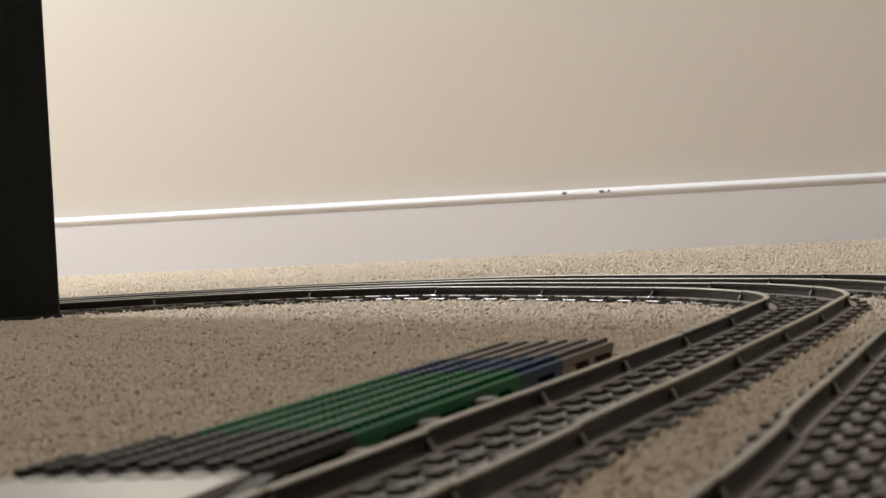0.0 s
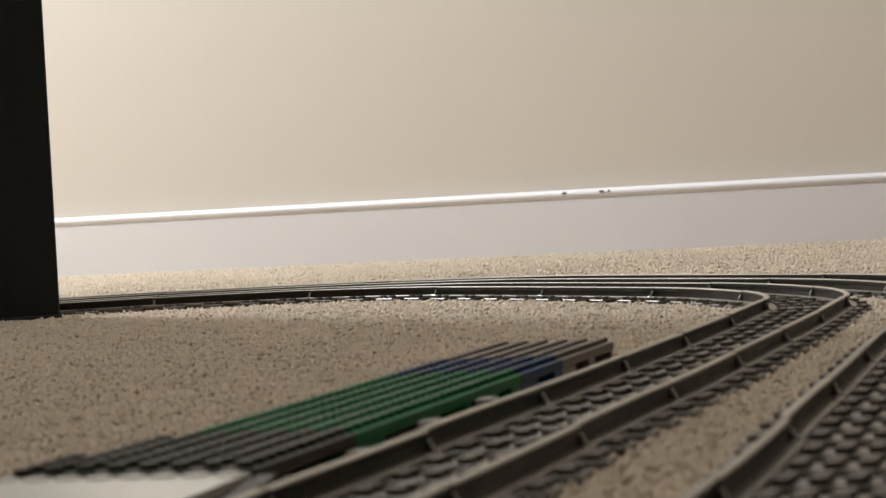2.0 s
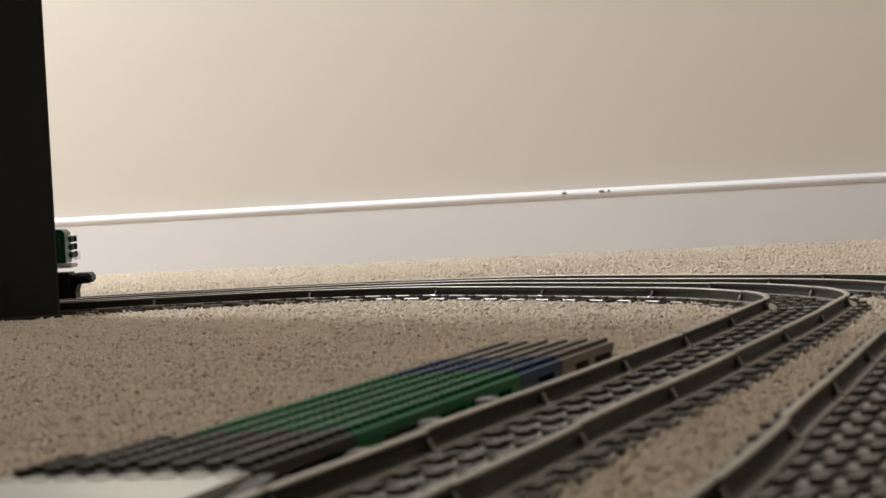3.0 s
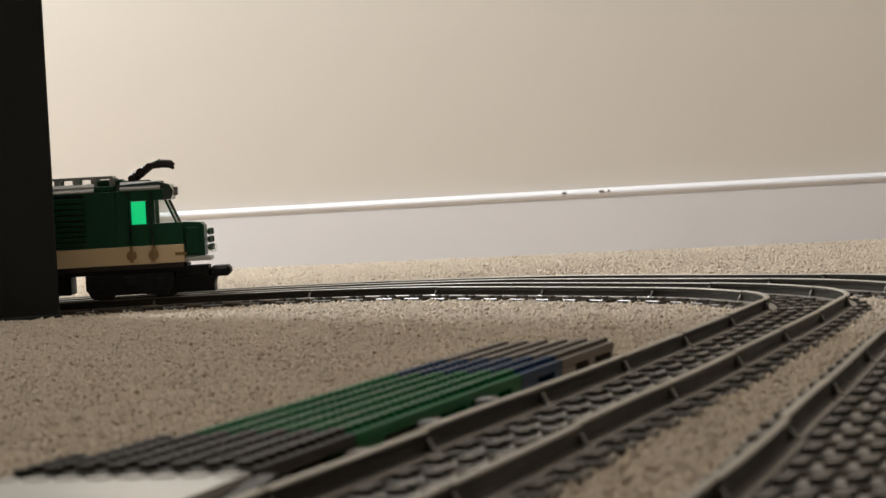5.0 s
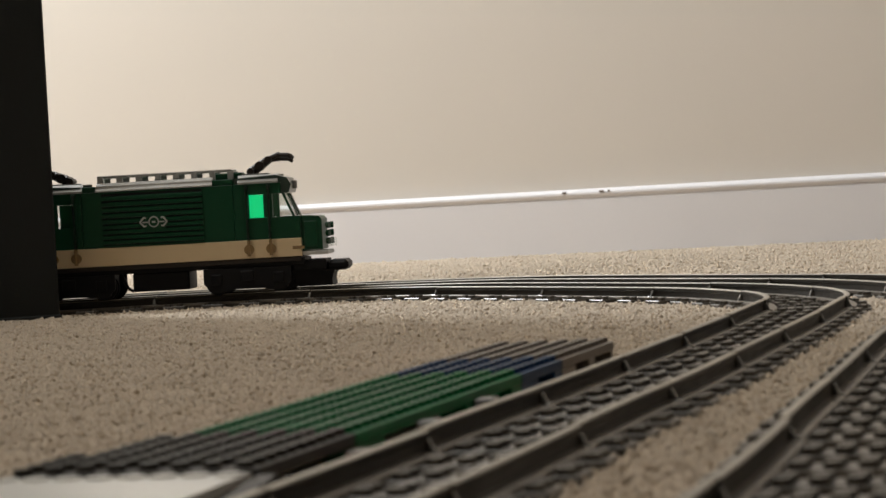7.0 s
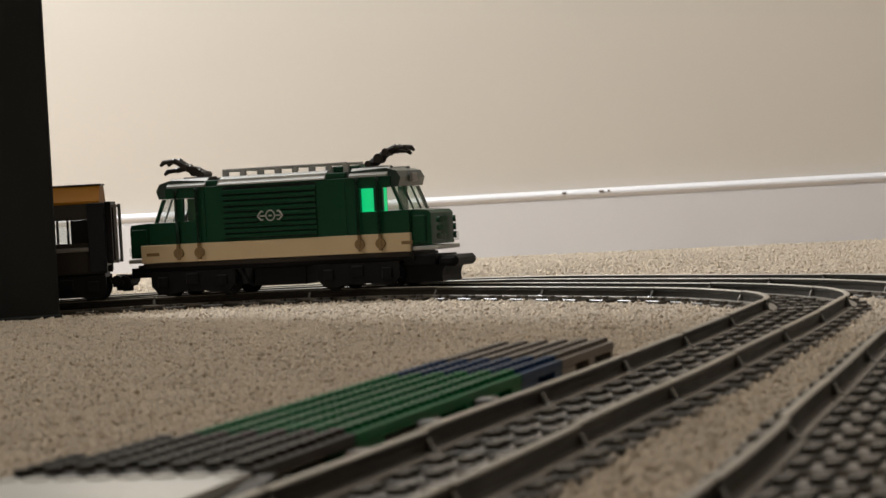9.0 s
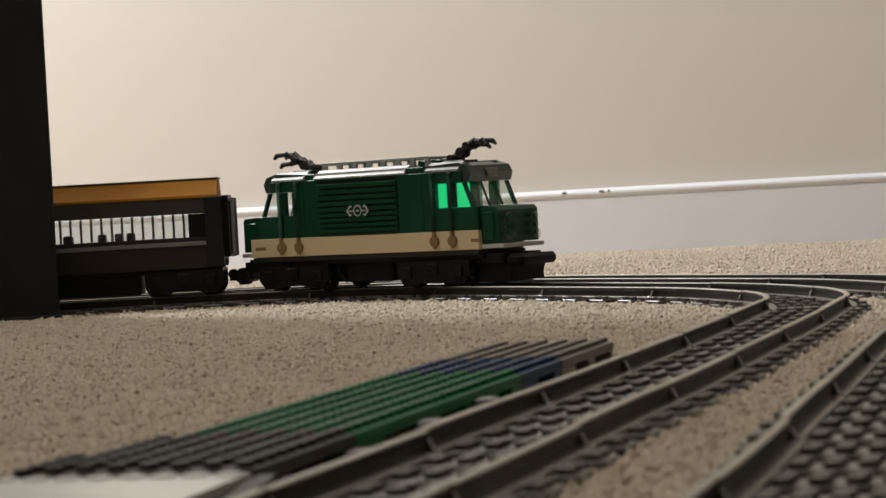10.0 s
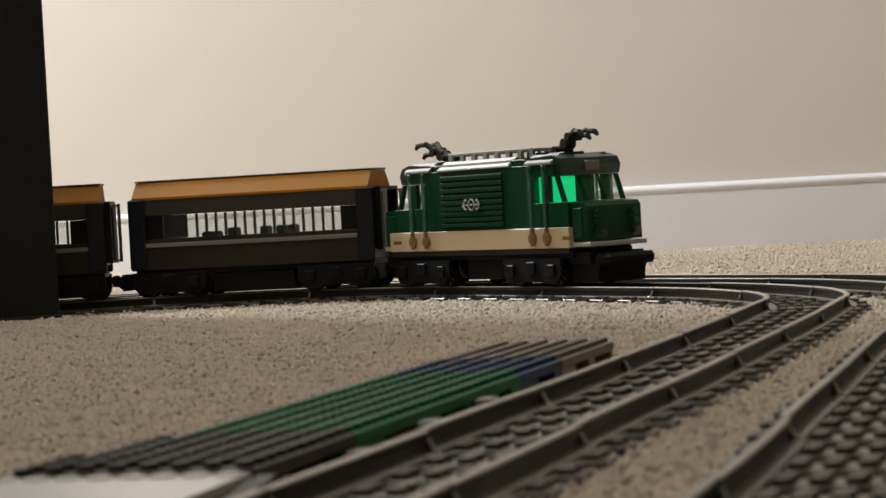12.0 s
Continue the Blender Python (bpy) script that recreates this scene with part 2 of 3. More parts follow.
def tufts():
    """Tufts of short strands; kept to the stretch of floor in view, pressed flat under the track and the platform."""
    rng = np.random.default_rng(4)
    pts = []
    y = 0.44
    while y < 3.1:
        step = 0.0034 if y < 1.75 else 0.0054
        half = 0.02 + y * 0.182
        xs = np.arange(-half, half, step)
        pts.append(np.stack([xs + rng.uniform(-0.6, 0.6, len(xs)) * step, np.full(len(xs), y) + rng.uniform(-0.6, 0.6, len(xs)) * step], 1))
        y += step
    pts = np.concatenate(pts)
    a = math.radians(WALL_TURN)
    away = pts[:, 0] * -math.sin(a) + (pts[:, 1] - 2.832) * math.cos(a)
    pts = pts[away < -0.012]
    keep = np.ones(len(pts), dtype=bool)
    for s in np.arange(0.0, 2.6, 0.008):
        for side in (0.0, outer_side(s)):
            q, _ = on_line(s, side)
            keep &= (pts[:, 0] - q.x) ** 2 + (pts[:, 1] - q.y) ** 2 > 0.0250**2
    base, h = PLATFORM_AT, PLATFORM_TURN
    u = (pts[:, 0] - base.x) * math.cos(h) + (pts[:, 1] - base.y) * math.sin(h)
    w = -(pts[:, 0] - base.x) * math.sin(h) + (pts[:, 1] - base.y) * math.cos(h)
    keep &= ~((u > -0.03) & (u < 0.486) & (w > 0.036) & (w < 0.096))
    pts = pts[keep]
    # each tuft is two or three short twisted loops of yarn: fat leaning spindles
    each = 3
    clump = np.array([noise.noise(Vector((p[0] * 45, p[1] * 45, 0))) for p in pts])
    tall = rng.uniform(0.0032, 0.0042, len(pts)) + 0.0007 * clump
    tall += np.where(rng.random(len(pts)) < 0.1, 0.0010, 0.0)
    mid = (pts[:, None, :] + rng.normal(0, 0.0015, (len(pts), each, 2))).reshape(-1, 2)
    high = (tall[:, None] * rng.uniform(0.8, 1.08, (len(pts), each))).reshape(-1)
    n = len(mid)
    lean = rng.normal(0, 0.0011, (n, 2))
    thick = rng.uniform(0.0010, 0.0017, n)
    turn = rng.uniform(0, 6.28, n)
    nv = 6
    verts = np.zeros((n, nv, 3))
    verts[:, 0, :2] = mid - lean
    verts[:, 0, 2] = -0.002
    for i in range(4):
        ang = turn + i * math.pi / 2
        verts[:, i + 1, 0] = mid[:, 0] + lean[:, 0] * 0.5 + np.cos(ang) * thick
        verts[:, i + 1, 1] = mid[:, 1] + lean[:, 1] * 0.5 + np.sin(ang) * thick
        verts[:, i + 1, 2] = high * rng.uniform(0.45, 0.85, n)
    verts[:, 5, :2] = mid + lean
    verts[:, 5, 2] = high
    ring = [(0, 2, 1), (0, 3, 2), (0, 4, 3), (0, 1, 4), (5, 1, 2), (5, 2, 3), (5, 3, 4), (5, 4, 1)]
    faces = (np.arange(n)[:, None, None] * nv + np.array(ring)[None]).reshape(-1, 3)
    me = bpy.data.meshes.new("carpet_pile")
    me.vertices.add(n * nv)
    me.vertices.foreach_set("co", verts.reshape(-1))
    me.loops.add(faces.size)
    me.loops.foreach_set("vertex_index", faces.reshape(-1).astype(np.int32))
    me.polygons.add(len(faces))
    me.polygons.foreach_set("loop_start", (np.arange(len(faces)) * 3).astype(np.int32))
    me.update(calc_edges=True)
    me.polygons.foreach_set("use_smooth", np.ones(len(faces), dtype=bool))
    me.materials.append(M_TUFT)
    tagged(new("carpet_pile", me), "beige speckled carpet pile of short twisted tufts", "carpet", kind="stuff")


def black_panel():
    top = empty("desk_side_panel", pose(-0.2638, 1.752, -0.003, 0, 0, 20), "tall matt black furniture side panel standing on the carpet", "furniture")
    part("panel", box(B(), -620, 0, 0, 25, 6, 1500, 1.2), M_BLACK, top)
    part("foot_strip", box(B(), -618, 1.0, -0.8, 24, 0, 9, 1.0), M_BLACK, top)


black_panel()

# ---- the two loops of toy track ----
PIECE = 0.1257
START = Vector((-0.0894, 0.2893))
HEADING = radians(74.27)
TURNS = (0.0, 0.0, 1.1, -1.9, 1.5, -0.1, 0.7, 0.3, 23.7, 18.5, 1.6, 6.5, 27.4, 28.3, 0.6)
RAIL_TOP = 12.0


def centre_line():
    """Stations of the inner loop's middle: distance, x, y, heading, every 4 mm."""
    rows, x, h, s = [], START.copy(), HEADING, 0.0
    for length, turn in [(PIECE, radians(t)) for t in TURNS] + [(1.5, 0.0)]:
        n = round(length / 0.004)
        for _ in range(n):
            rows.append((s, x.x, x.y, h))
            h += turn / n / 2
            x = x + Vector((math.cos(h), math.sin(h))) * (length / n)
            h += turn / n / 2
            s += length / n
    return np.array(rows)


LINE = centre_line()


def on_line(s, side=0.0):
    """Place and heading at distance s, side metres to the left of the way."""
    x, y, h = (np.interp(s, LINE[:, 0], LINE[:, i]) for i in (1, 2, 3))
    return Vector((x - math.sin(h) * side, y + math.cos(h) * side)), h


def outer_side(s):
    k = min(1.0, max(0.0, (s - 0.22) / 0.55))
    return -0.0955 + 0.0130 * k * k * (3 - 2 * k)


# rail profile: foot flange, dark web, thin paler head (y, z)
RAIL = (
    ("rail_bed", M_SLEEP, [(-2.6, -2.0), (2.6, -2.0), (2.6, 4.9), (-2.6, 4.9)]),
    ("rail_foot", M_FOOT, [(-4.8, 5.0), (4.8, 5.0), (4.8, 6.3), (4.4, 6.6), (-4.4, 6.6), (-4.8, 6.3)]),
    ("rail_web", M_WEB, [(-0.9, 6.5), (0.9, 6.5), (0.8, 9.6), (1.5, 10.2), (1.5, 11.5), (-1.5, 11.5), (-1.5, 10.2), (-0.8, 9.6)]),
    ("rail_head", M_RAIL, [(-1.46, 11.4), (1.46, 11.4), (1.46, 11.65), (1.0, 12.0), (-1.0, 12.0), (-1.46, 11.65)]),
)


def sleeper_mesh():
    bm = box(B(), -7.8, 7.8, -32, 32, -1.5, 5.0, 0.4)
    for y in (-28, -12, -4, 4, 12, 28):
        for x in (-4, 4):
            cyl(bm, (x, y, 4.9), (x, y, 6.7), 2.45, 12)
    return mesh_of(bm, "sleeper", M_SLEEP)


def clip_mesh():
    bm = box(B(), -2.4, 2.4, -4.3, 4.3, 4.8, 6.9, 0.3)
    beam(bm, [(-3.2, 6.8), (3.2, 6.8), (1.4, 10.4), (-1.4, 10.4)], -0.9, 0.9)
    return mesh_of(bm, "clip", M_CLIP)


def track(side_of, s0, s1, label, group):
    sleeper, clip = sleeper_mesh(), clip_mesh()
    rng = random.Random(3)
    s = s0
    while s < s1:
        e = s + PIECE - 0.0005
        mid, h = on_line((s + e) / 2, side_of((s + e) / 2))
        m = pose(mid.x, mid.y, 0, 0, 0, math.degrees(h))
        inv = m.inverted()
        m = m @ pose(0, rng.uniform(-0.0003, 0.0003), 0, rng.uniform(-0.25, 0.25), rng.uniform(-0.22, 0.22), rng.uniform(-0.4, 0.4))
        top = empty("track_piece", m, label, "track", group)
        local = []
        for i in range(9):
            t = s + (e - s) * i / 8
            q, hh = on_line(t, side_of(t))
            local.append((inv @ Vector((q.x, q.y, 0)), hh - h))
        for off in (-20, 20):
            for name, material, outline in RAIL:
                bm = B()
                rings = []
                for q, a in local:
                    rings.append([bm.verts.new((q.x * 1000 - math.sin(a) * (off + y), q.y * 1000 + math.cos(a) * (off + y), z)) for y, z in outline])
                for r1, r2 in zip(rings, rings[1:]):
                    for i in range(len(outline)):
                        j = (i + 1) % len(outline)
                        bm.faces.new((r1[i], r1[j], r2[j], r2[i]))
                bm.faces.new(rings[0])
                bm.faces.new(rings[-1][::-1])
                bmesh.ops.recalc_face_normals(bm, faces=bm.faces)
                part(name, bm, material, top)
            q, a = local[0]
            c = new("clip", clip)
            c.parent = top
            c.matrix_basis = Matrix.Translation((q.x - math.sin(a) * off * 0.001, q.y + math.cos(a) * off * 0.001, 0)) @ Matrix.Rotation(a, 4, "Z")
        for i in range(4):
            t = s + (e - s) * (i + 0.5) / 4
            q, hh = on_line(t, side_of(t))
            sl = new("sleeper", sleeper)
            sl.parent = top
            sl.matrix_basis = inv @ pose(q.x, q.y, 0, 0, 0, math.degrees(hh))
        s = s + PIECE


track(lambda s: 0.0, 0.0, 2.6, "toy train track piece with pale-topped rails and dark grey sleepers", "inner loop of track")
track(outer_side, 0.0, 2.6, "toy train track piece with pale-topped rails, outer loop on carpet", "outer loop of track")


PLATFORM_AT, PLATFORM_TURN = on_line(2 * PIECE)
PLATFORM_TURN += radians(0.8)

tufts()


# ---- the low platform of studded plates beside the near track ----
def studs(bm, x0, x1, y0, y1, z, r=2.4, h=1.8, n=10):
    nx, ny = round((x1 - x0) / 8), round((y1 - y0) / 8)
    for i in range(nx):
        for j in range(ny):
            x, y = x0 + 8 * i + 4, y0 + 8 * j + 4
            cyl(bm, (x, y, z), (x, y, z + h), r, n)
    return bm


def platform():
    base, h = PLATFORM_AT, PLATFORM_TURN
    top = empty("platform", pose(base.x, base.y, 0, 0, 0, math.degrees(h)), "low platform of grey, green and blue studded toy plates", "platform")
    y0, y1, z0, z1 = 39.6, 87.6, 7.4, 10.8
    for x0, x1, m, label in (
        (52, 132, M_DKGREY, "dark grey studded plate"),
        (132, 324, M_GREENP, "green studded plate"),
        (324, 388, M_BLUE, "blue studded plate"),
        (388, 484, M_BROWNGREY, "brown-grey studded plate"),
    ):
        bm = box(B(), x0 + 0.1, x1 - 0.1, y0, y1, z0, z1, 0.25)
        part("plate", studs(bm, x0, x1, y0, y1, z1 - 0.1), m, top, label)
    # more rows step out beside the grey end
    part("plate", studs(box(B(), 52, 132, y1 + 0.1, y1 + 8, z0, z1 - 0.3, 0.25), 52, 132, y1, y1 + 8, z1 - 0.4), M_DKGREY, top, "dark grey studded plate")
    part("plate", studs(box(B(), 52, 92, y1 + 8.1, y1 + 16, z0, z1 - 0.6, 0.25), 52, 92, y1 + 8, y1 + 16, z1 - 0.7), M_DKGREY, top, "dark grey studded plate")
    for x0, x1, m in ((54, 64, M_BROWNGREY), (133, 160, M_GREENP), (250, 275, M_GREENP), (310, 323.9, M_GREENP), (324.1, 350, M_BLUE), (376, 387.9, M_BLUE), (388.1, 412, M_BROWNGREY), (436, 448, M_BROWNGREY), (478, 484, M_BROWNGREY)):
        for y in (y0 + 0.3, y1 - 10):
            part("support", box(B(), x0, x1, y, y + 9, -2, z0 - 0.1, 0.3), m, top, "supporting brick")
    for x, h, m in ((61, 6.8, M_BROWNGREY), (125, 7.2, M_BROWNGREY), (194, 8.1, M_GREY), (262, 8.3, M_GREY)):
        part("foot", box(B(), x - 5, x + 5, y0 - 6, y0 - 0.2, -2, h, 0.4), m, top, "small grey brick foot")
    # white end at the near side
    part("end_slope", prism(B(), [(51.7, -2), (51.7, 9.9), (43, 9.9), (-20, 9.2), (-20, -2)], y0 + 1, y1 + 60), M_WHITE, top, "white smooth end piece")
    bm = B()
    for k in range(12):
        cyl(bm, (47.2, y0 + 5 + 8 * k, 9.7), (47.2, y0 + 5 + 8 * k, 10.5), 3.2, 14)
    part("white_stud", bm, M_WHITE, top)
    part("corner", prism(B(), [(64, -2), (64, 7.2), (52, 9.4), (20, 6.4), (4, -2)], y0 - 5, y0 + 0.9), M_DKGREY, top, "dark grey slope brick")


platform()


# ---- the train ----
def wheelset(parent, x, r, y, mtl=M_INK):
    axle = part("wheelset", cyl(B(), (0, -y, 0), (0, y, 0), 1.5, 8), M_STEEL, parent, "steel axle")
    axle.matrix_basis = pose(x * 0.001, 0, (RAIL_TOP + r) * 0.001)
    for side in (-1, 1):
        bm = B()
        cyl(bm, (0, side * (y - 3), 0), (0, side * (y + 0.6), 0), r, 24)
        cyl(bm, (0, side * (y - 4.2), 0), (0, side * (y - 3), 0), r + 1.2, 24)
        part("wheel", bm, mtl, axle, "black flanged wheel")
        bm = B()
        for k in range(8):
            a = k * math.pi / 4
            cyl(bm, (0, side * (y + 0.7), 0), (math.cos(a) * r * 0.8, side * (y + 0.7), math.sin(a) * r * 0.8), 0.6, 5)
        cyl(bm, (0, side * (y + 0.4), 0), (0, side * (y + 1.4), 0), 1.8, 10)
        part("spokes", bm, M_GREY, axle, "grey wheel spokes")
    return axle


def bogie(parent, x, axles=(-20, 20), half=26, mtl=M_INK):
    """A bogie's frame with its two wheelsets; returns the wheelsets."""
    lo, hi = x + axles[0] - 10, x + axles[1] + 10
    bm = box(B(), lo + 4, hi - 4, -16, 16, 18, 31, 0.6)
    for s in (-1, 1):
        prism(bm, [(lo, 20), (lo, 31), (hi, 31), (hi, 20), (hi - 4, 16), (x + axles[1] + 5, 14), (x + axles[1] - 5, 14), (x + 9, 15.5), (x - 9, 15.5), (x + axles[0] + 5, 14), (x + axles[0] - 5, 14), (lo + 4, 16)], s * (half - 2.5), s * half)
        for a in axles:
            box(bm, x + a - 4, x + a + 4, s * half, s * (half + 1.6), 19, 27, 0.5)
        box(bm, x - 5, x + 5, s * half, s * (half + 1.4), 21, 29, 0.5)
    part("bogie", bm, mtl, parent, "black bogie frame")
    return [wheelset(parent, x + a, 8.6, 20.5) for a in axles]


def coupling(parent, x, way):
    bm = box(B(), min(x, x + way * 12), max(x, x + way * 12), -5, 5, 21, 27, 0.5)
    cyl(bm, (x + way * 11, 0, 17.5), (x + way * 11, 0, 30), 4.2, 12)
    cyl(bm, (x + way * 6, -9, 24), (x + way * 6, 9, 24), 2.6, 10)
    cyl(bm, (x + way * 9, -7, 24), (x + way * 9, 7, 24), 5.2, 14)
    cyl(bm, (x + way * 3, -6, 26), (x + way * 3, 6, 26), 4.0, 12)
    return part("coupling", bm, M_INK, parent, "black magnet coupling")


def pantograph(parent, x, way, raised):
    """A jointed arm on the roof; way: the side to which it reaches."""
    bm = box(B(), x - 10, x + 10, -8, 8, 96.5, 99.5, 0.6)
    cyl(bm, (x - way * 4, -7, 101), (x - way * 4, 7, 101), 2.8, 10)
    tip = (x + way * 10, 0, 109.5 if raised else 107.0)
    cyl(bm, (x - way * 4, 0, 100.5), tip, 4.0, 8, 3.2)
    mid = ((x - way * 4 + tip[0]) / 2, 0, (100.5 + tip[2]) / 2)
    cyl(bm, (mid[0], -4, mid[2]), (mid[0], 4, mid[2]), 3.8, 10)
    cyl(bm, (tip[0], -5.5, tip[2]), (tip[0], 5.5, tip[2]), 2.9, 10)
    for k in (0.25, 0.55, 0.8):
        bmesh.ops.create_icosphere(bm, subdivisions=1, radius=4.3 - k, matrix=Matrix.Translation((x - way * 4 + way * 14 * k, 0, 101.0 + (tip[2] - 100.5) * k)))
    part("pantograph", bm, M_DKBROWN, parent, "dark brown jointed current collector arm")
    up, down = ((3.2, 0.6) if raised else (5.5, -1.5))
    for y, z in ((-4.5, up), (4.5, up), (0, down)):
        bm = B()
        a = (tip[0] - way * 1, y * 0.5, tip[2])
        b = (tip[0] + way * 8, y, tip[2] + z)
        c = (tip[0] + way * 16, y * 1.3, tip[2] + z - 0.5)
        d = (tip[0] + way * 19, y * 1.3, tip[2] + z - 3.0)
        cyl(bm, a, b, 2.1, 8)
        cyl(bm, b, c, 1.8, 8)
        cyl(bm, c, d, 2.0, 8, 1.2)
        bmesh.ops.create_icosphere(bm, subdivisions=1, radius=2.5, matrix=Matrix.Translation(b))
        part("claw", bm, M_DKBROWN, parent, "dark brown collector claw")


SIZE = 0.925     # the cars are drawn on a larger grid lengthwise and upwards, and brought to true size here


def true_size(top, fore=SIZE, aft=SIZE, lift=0.0, round_from=1e9):
    """Brings a car's parts to true size; past round_from the ends are bowed, foremost in the middle."""
    for o in top.children:
        if o.name.startswith("wheelset"):
            p = o.matrix_basis.translation
            o.matrix_basis = Matrix.Translation((p.x * SIZE, 0, p.z))
            continue
        for v in o.data.vertices:
            x, y, z = v.co * 1000
            if abs(x) > round_from:
                x -= math.copysign(min(1.0, (abs(x) - round_from) / 10) * 6.0 * min(1.0, abs(y) / 22) ** 2, x)
            up = lift * min(1.0, max(0.0, (z - 70) / 21))
            v.co = Vector((x * (fore if x > 0 else aft), y, 12 + (z - 12) * SIZE + up)) * 0.001


def locomotive():
    top = empty("locomotive", pose(-1, 1.3, 0), "green toy brick electric locomotive with tan stripe", "train")
    HW = 24.0
    # chassis
    part("chassis", box(B(), -111, 116, -23, 23, 31, 36.5, 0.4), M_INK, top, "black chassis plate")
    part("skirt", box(B(), -106, 112, -24.2, 24.2, 34.2, 37.6, 0.3), M_DKBROWN, top, "dark brown skirt plate")
    # tan stripe, one brick a side
    for s in (-1, 1):
        bm = box(B(), -107, 113, s * (HW - 4), s * (HW + 0.6), 37.8, 51.6, 0.35)
        part("stripe", bm, M_TAN, top, "tan lower side bricks")
    part("floor_plate", box(B(), -108, 114, -19, 19, 37, 46, 0.2), M_DKGREY, top)
    # engine room: side walls with ribs
    for s in (-1, 1):
        bm = box(B(), -52.8, 62, s * (HW - 4), s * HW, 51.8, 91.5, 0.3)
        part("side_wall", bm, M_GREEN, top, "dark green side wall")
        # Flat black sheet on the wall puts shade between the louvres.
        part("louvre_backing", box(B(), -38, 38, s * HW, s * (HW + 0.3), 53.4, 90), M_INK, top, "black sheet standing in for shade between louvres")
        for k in range(9):
            z = 54.2 + k * 3.9
            part("louvre", beam(B(), [(s * (HW + 0.3), z), (s * (HW + 1.5), z + 0.1), (s * (HW + 1.5), z + 2.3), (s * (HW + 0.3), z + 2.9)], -38, 38), M_GREEN, top)
        # railway emblem: round shape between two arrows
        bm = box(B(), -9, 9, s * (HW + 1.4), s * (HW + 1.75), 64, 75, 0)
        part("emblem_plate", bm, M_GREEN, top)
        bm = B()
        yy = s * (HW + 1.9)
        for k in range(16):
            a, b = k * math.pi / 8, (k + 1) * math.pi / 8
            cyl(bm, (3.6 * math.cos(a), yy, 69.5 + 3.6 * math.sin(a)), (3.6 * math.cos(b), yy, 69.5 + 3.6 * math.sin(b)), 0.5, 5)
        cyl(bm, (-1.2, yy, 69.5), (1.2, yy, 69.5), 0.7, 5)
        for e in (-1, 1):
            cyl(bm, (e * 4.2, yy, 69.5), (e * 8.4, yy, 69.5), 0.5, 5)
            cyl(bm, (e * 10.2, yy, 69.5), (e * 7.2, yy, 72.8), 0.65, 5)
            cyl(bm, (e * 10.2, yy, 69.5), (e * 7.2, yy, 66.2), 0.65, 5)
            cyl(bm, (e * 7.2, yy, 72.8), (e * 5.6, yy, 72.2), 0.55, 5)
            cyl(bm, (e * 7.2, yy, 66.2), (e * 5.6, yy, 66.8), 0.55, 5)
        part("emblem", bm, M_LTGREY, top, "pale grey railway emblem")
    part("engine_roof", box(B(), -52.8, 62, -22, 22, 91.7, 96, 0.4), M_GREEN, top, "dark green roof plate")
    for e in (-1, 1):
        part("bulkhead", box(B(), *((60, 62) if e > 0 else (-52.5, -50.5)), -19.8, 19.8, 46, 91.5, 0.2), M_DKGREY, top)
    # roof edges and rack
    for s in (-1, 1):
        part("roof_edge", beam(B(), [(s * 24.6, 91.6), (s * 24.6, 92.6), (s * 17.5, 98.2), (s * 16, 98.2), (s * 16, 96.1), (s * 22.1, 96.1), (s * 22.1, 91.6)], -42, 46), M_LTGREY, top, "pale grey sloped roof edge")
        bm = box(B(), -42, 60, s * 13, s * 15, 102.0, 103.8, 0.2)
        for k in range(8):
            x = -42 + k * 14.2
            box(bm, x, x + 4.6, s * 13, s * 15, 96.1, 102.1, 0.1)
        part("roof_rack", bm, M_PALE, top, "pale grey roof rack rail with uprights")
    for k in range(8):
        x = -42 + k * 14.2
        part("rack_bar", box(B(), x + 0.4, x + 3.2, -12.9, 12.9, 101.6, 103.4, 0.2), M_LTGREY, top)
    part("roof_box", box(B(), 46, 68, -10, 10, 96.2, 101, 0.8), M_GREEN, top)
    # cabs, mirrored: e = 1 leads
    for e in (1, -1):
        ax = lambda v: e * v + (5 if e > 0 else 9)
        lab = "dark green cab"
        for s in (-1, 1):
            # door post, then lower cab side
            def sidebox(name, x0, x1, z0, z1, mtl, t=3.5, label=""):
                a, b = sorted((ax(x0), ax(x1)))
                part(name, box(B(), a, b, s * (HW - t), s * HW, z0, z1, 0.25), mtl, top, label)
            sidebox("cab_side", 62.2 if e < 0 else 57.2, 66, 51.8, 91.5, M_GREEN)
            sidebox("cab_door", 66.1, 83, 51.8, 68.3, M_GREEN, label="green cab door")
            sidebox("cab_header", 66.1, 94, 84.3, 91.5, M_GREEN)
            sidebox("door_window", 69, 80, 68.4, 84.2, M_PCLEAR, 1.2, "clear door window")
            sidebox("window_post", 66.1, 68.9, 68.4, 84.2, M_GREEN)
            sidebox("window_post", 80.1, 87, 68.4, 84.2, M_GREEN)
            # slanted side quarter pane
            a = [(ax(87.2), 68.6), (ax(101), 68.6), (ax(95.5), 84.2), (ax(87.2), 84.2)]
            part("side_pane", prism(B(), a, s * (HW - 1.6), s * (HW - 0.6)), M_PCLEAR, top, "clear side pane")
            a = [(ax(94.6), 84.2), (ax(96.6), 84.2), (ax(104), 68.4), (ax(102), 68.4)]
            part("screen_post", prism(B(), a, s * (HW - 3), s * HW), M_GREEN, top, "slanted windscreen post")
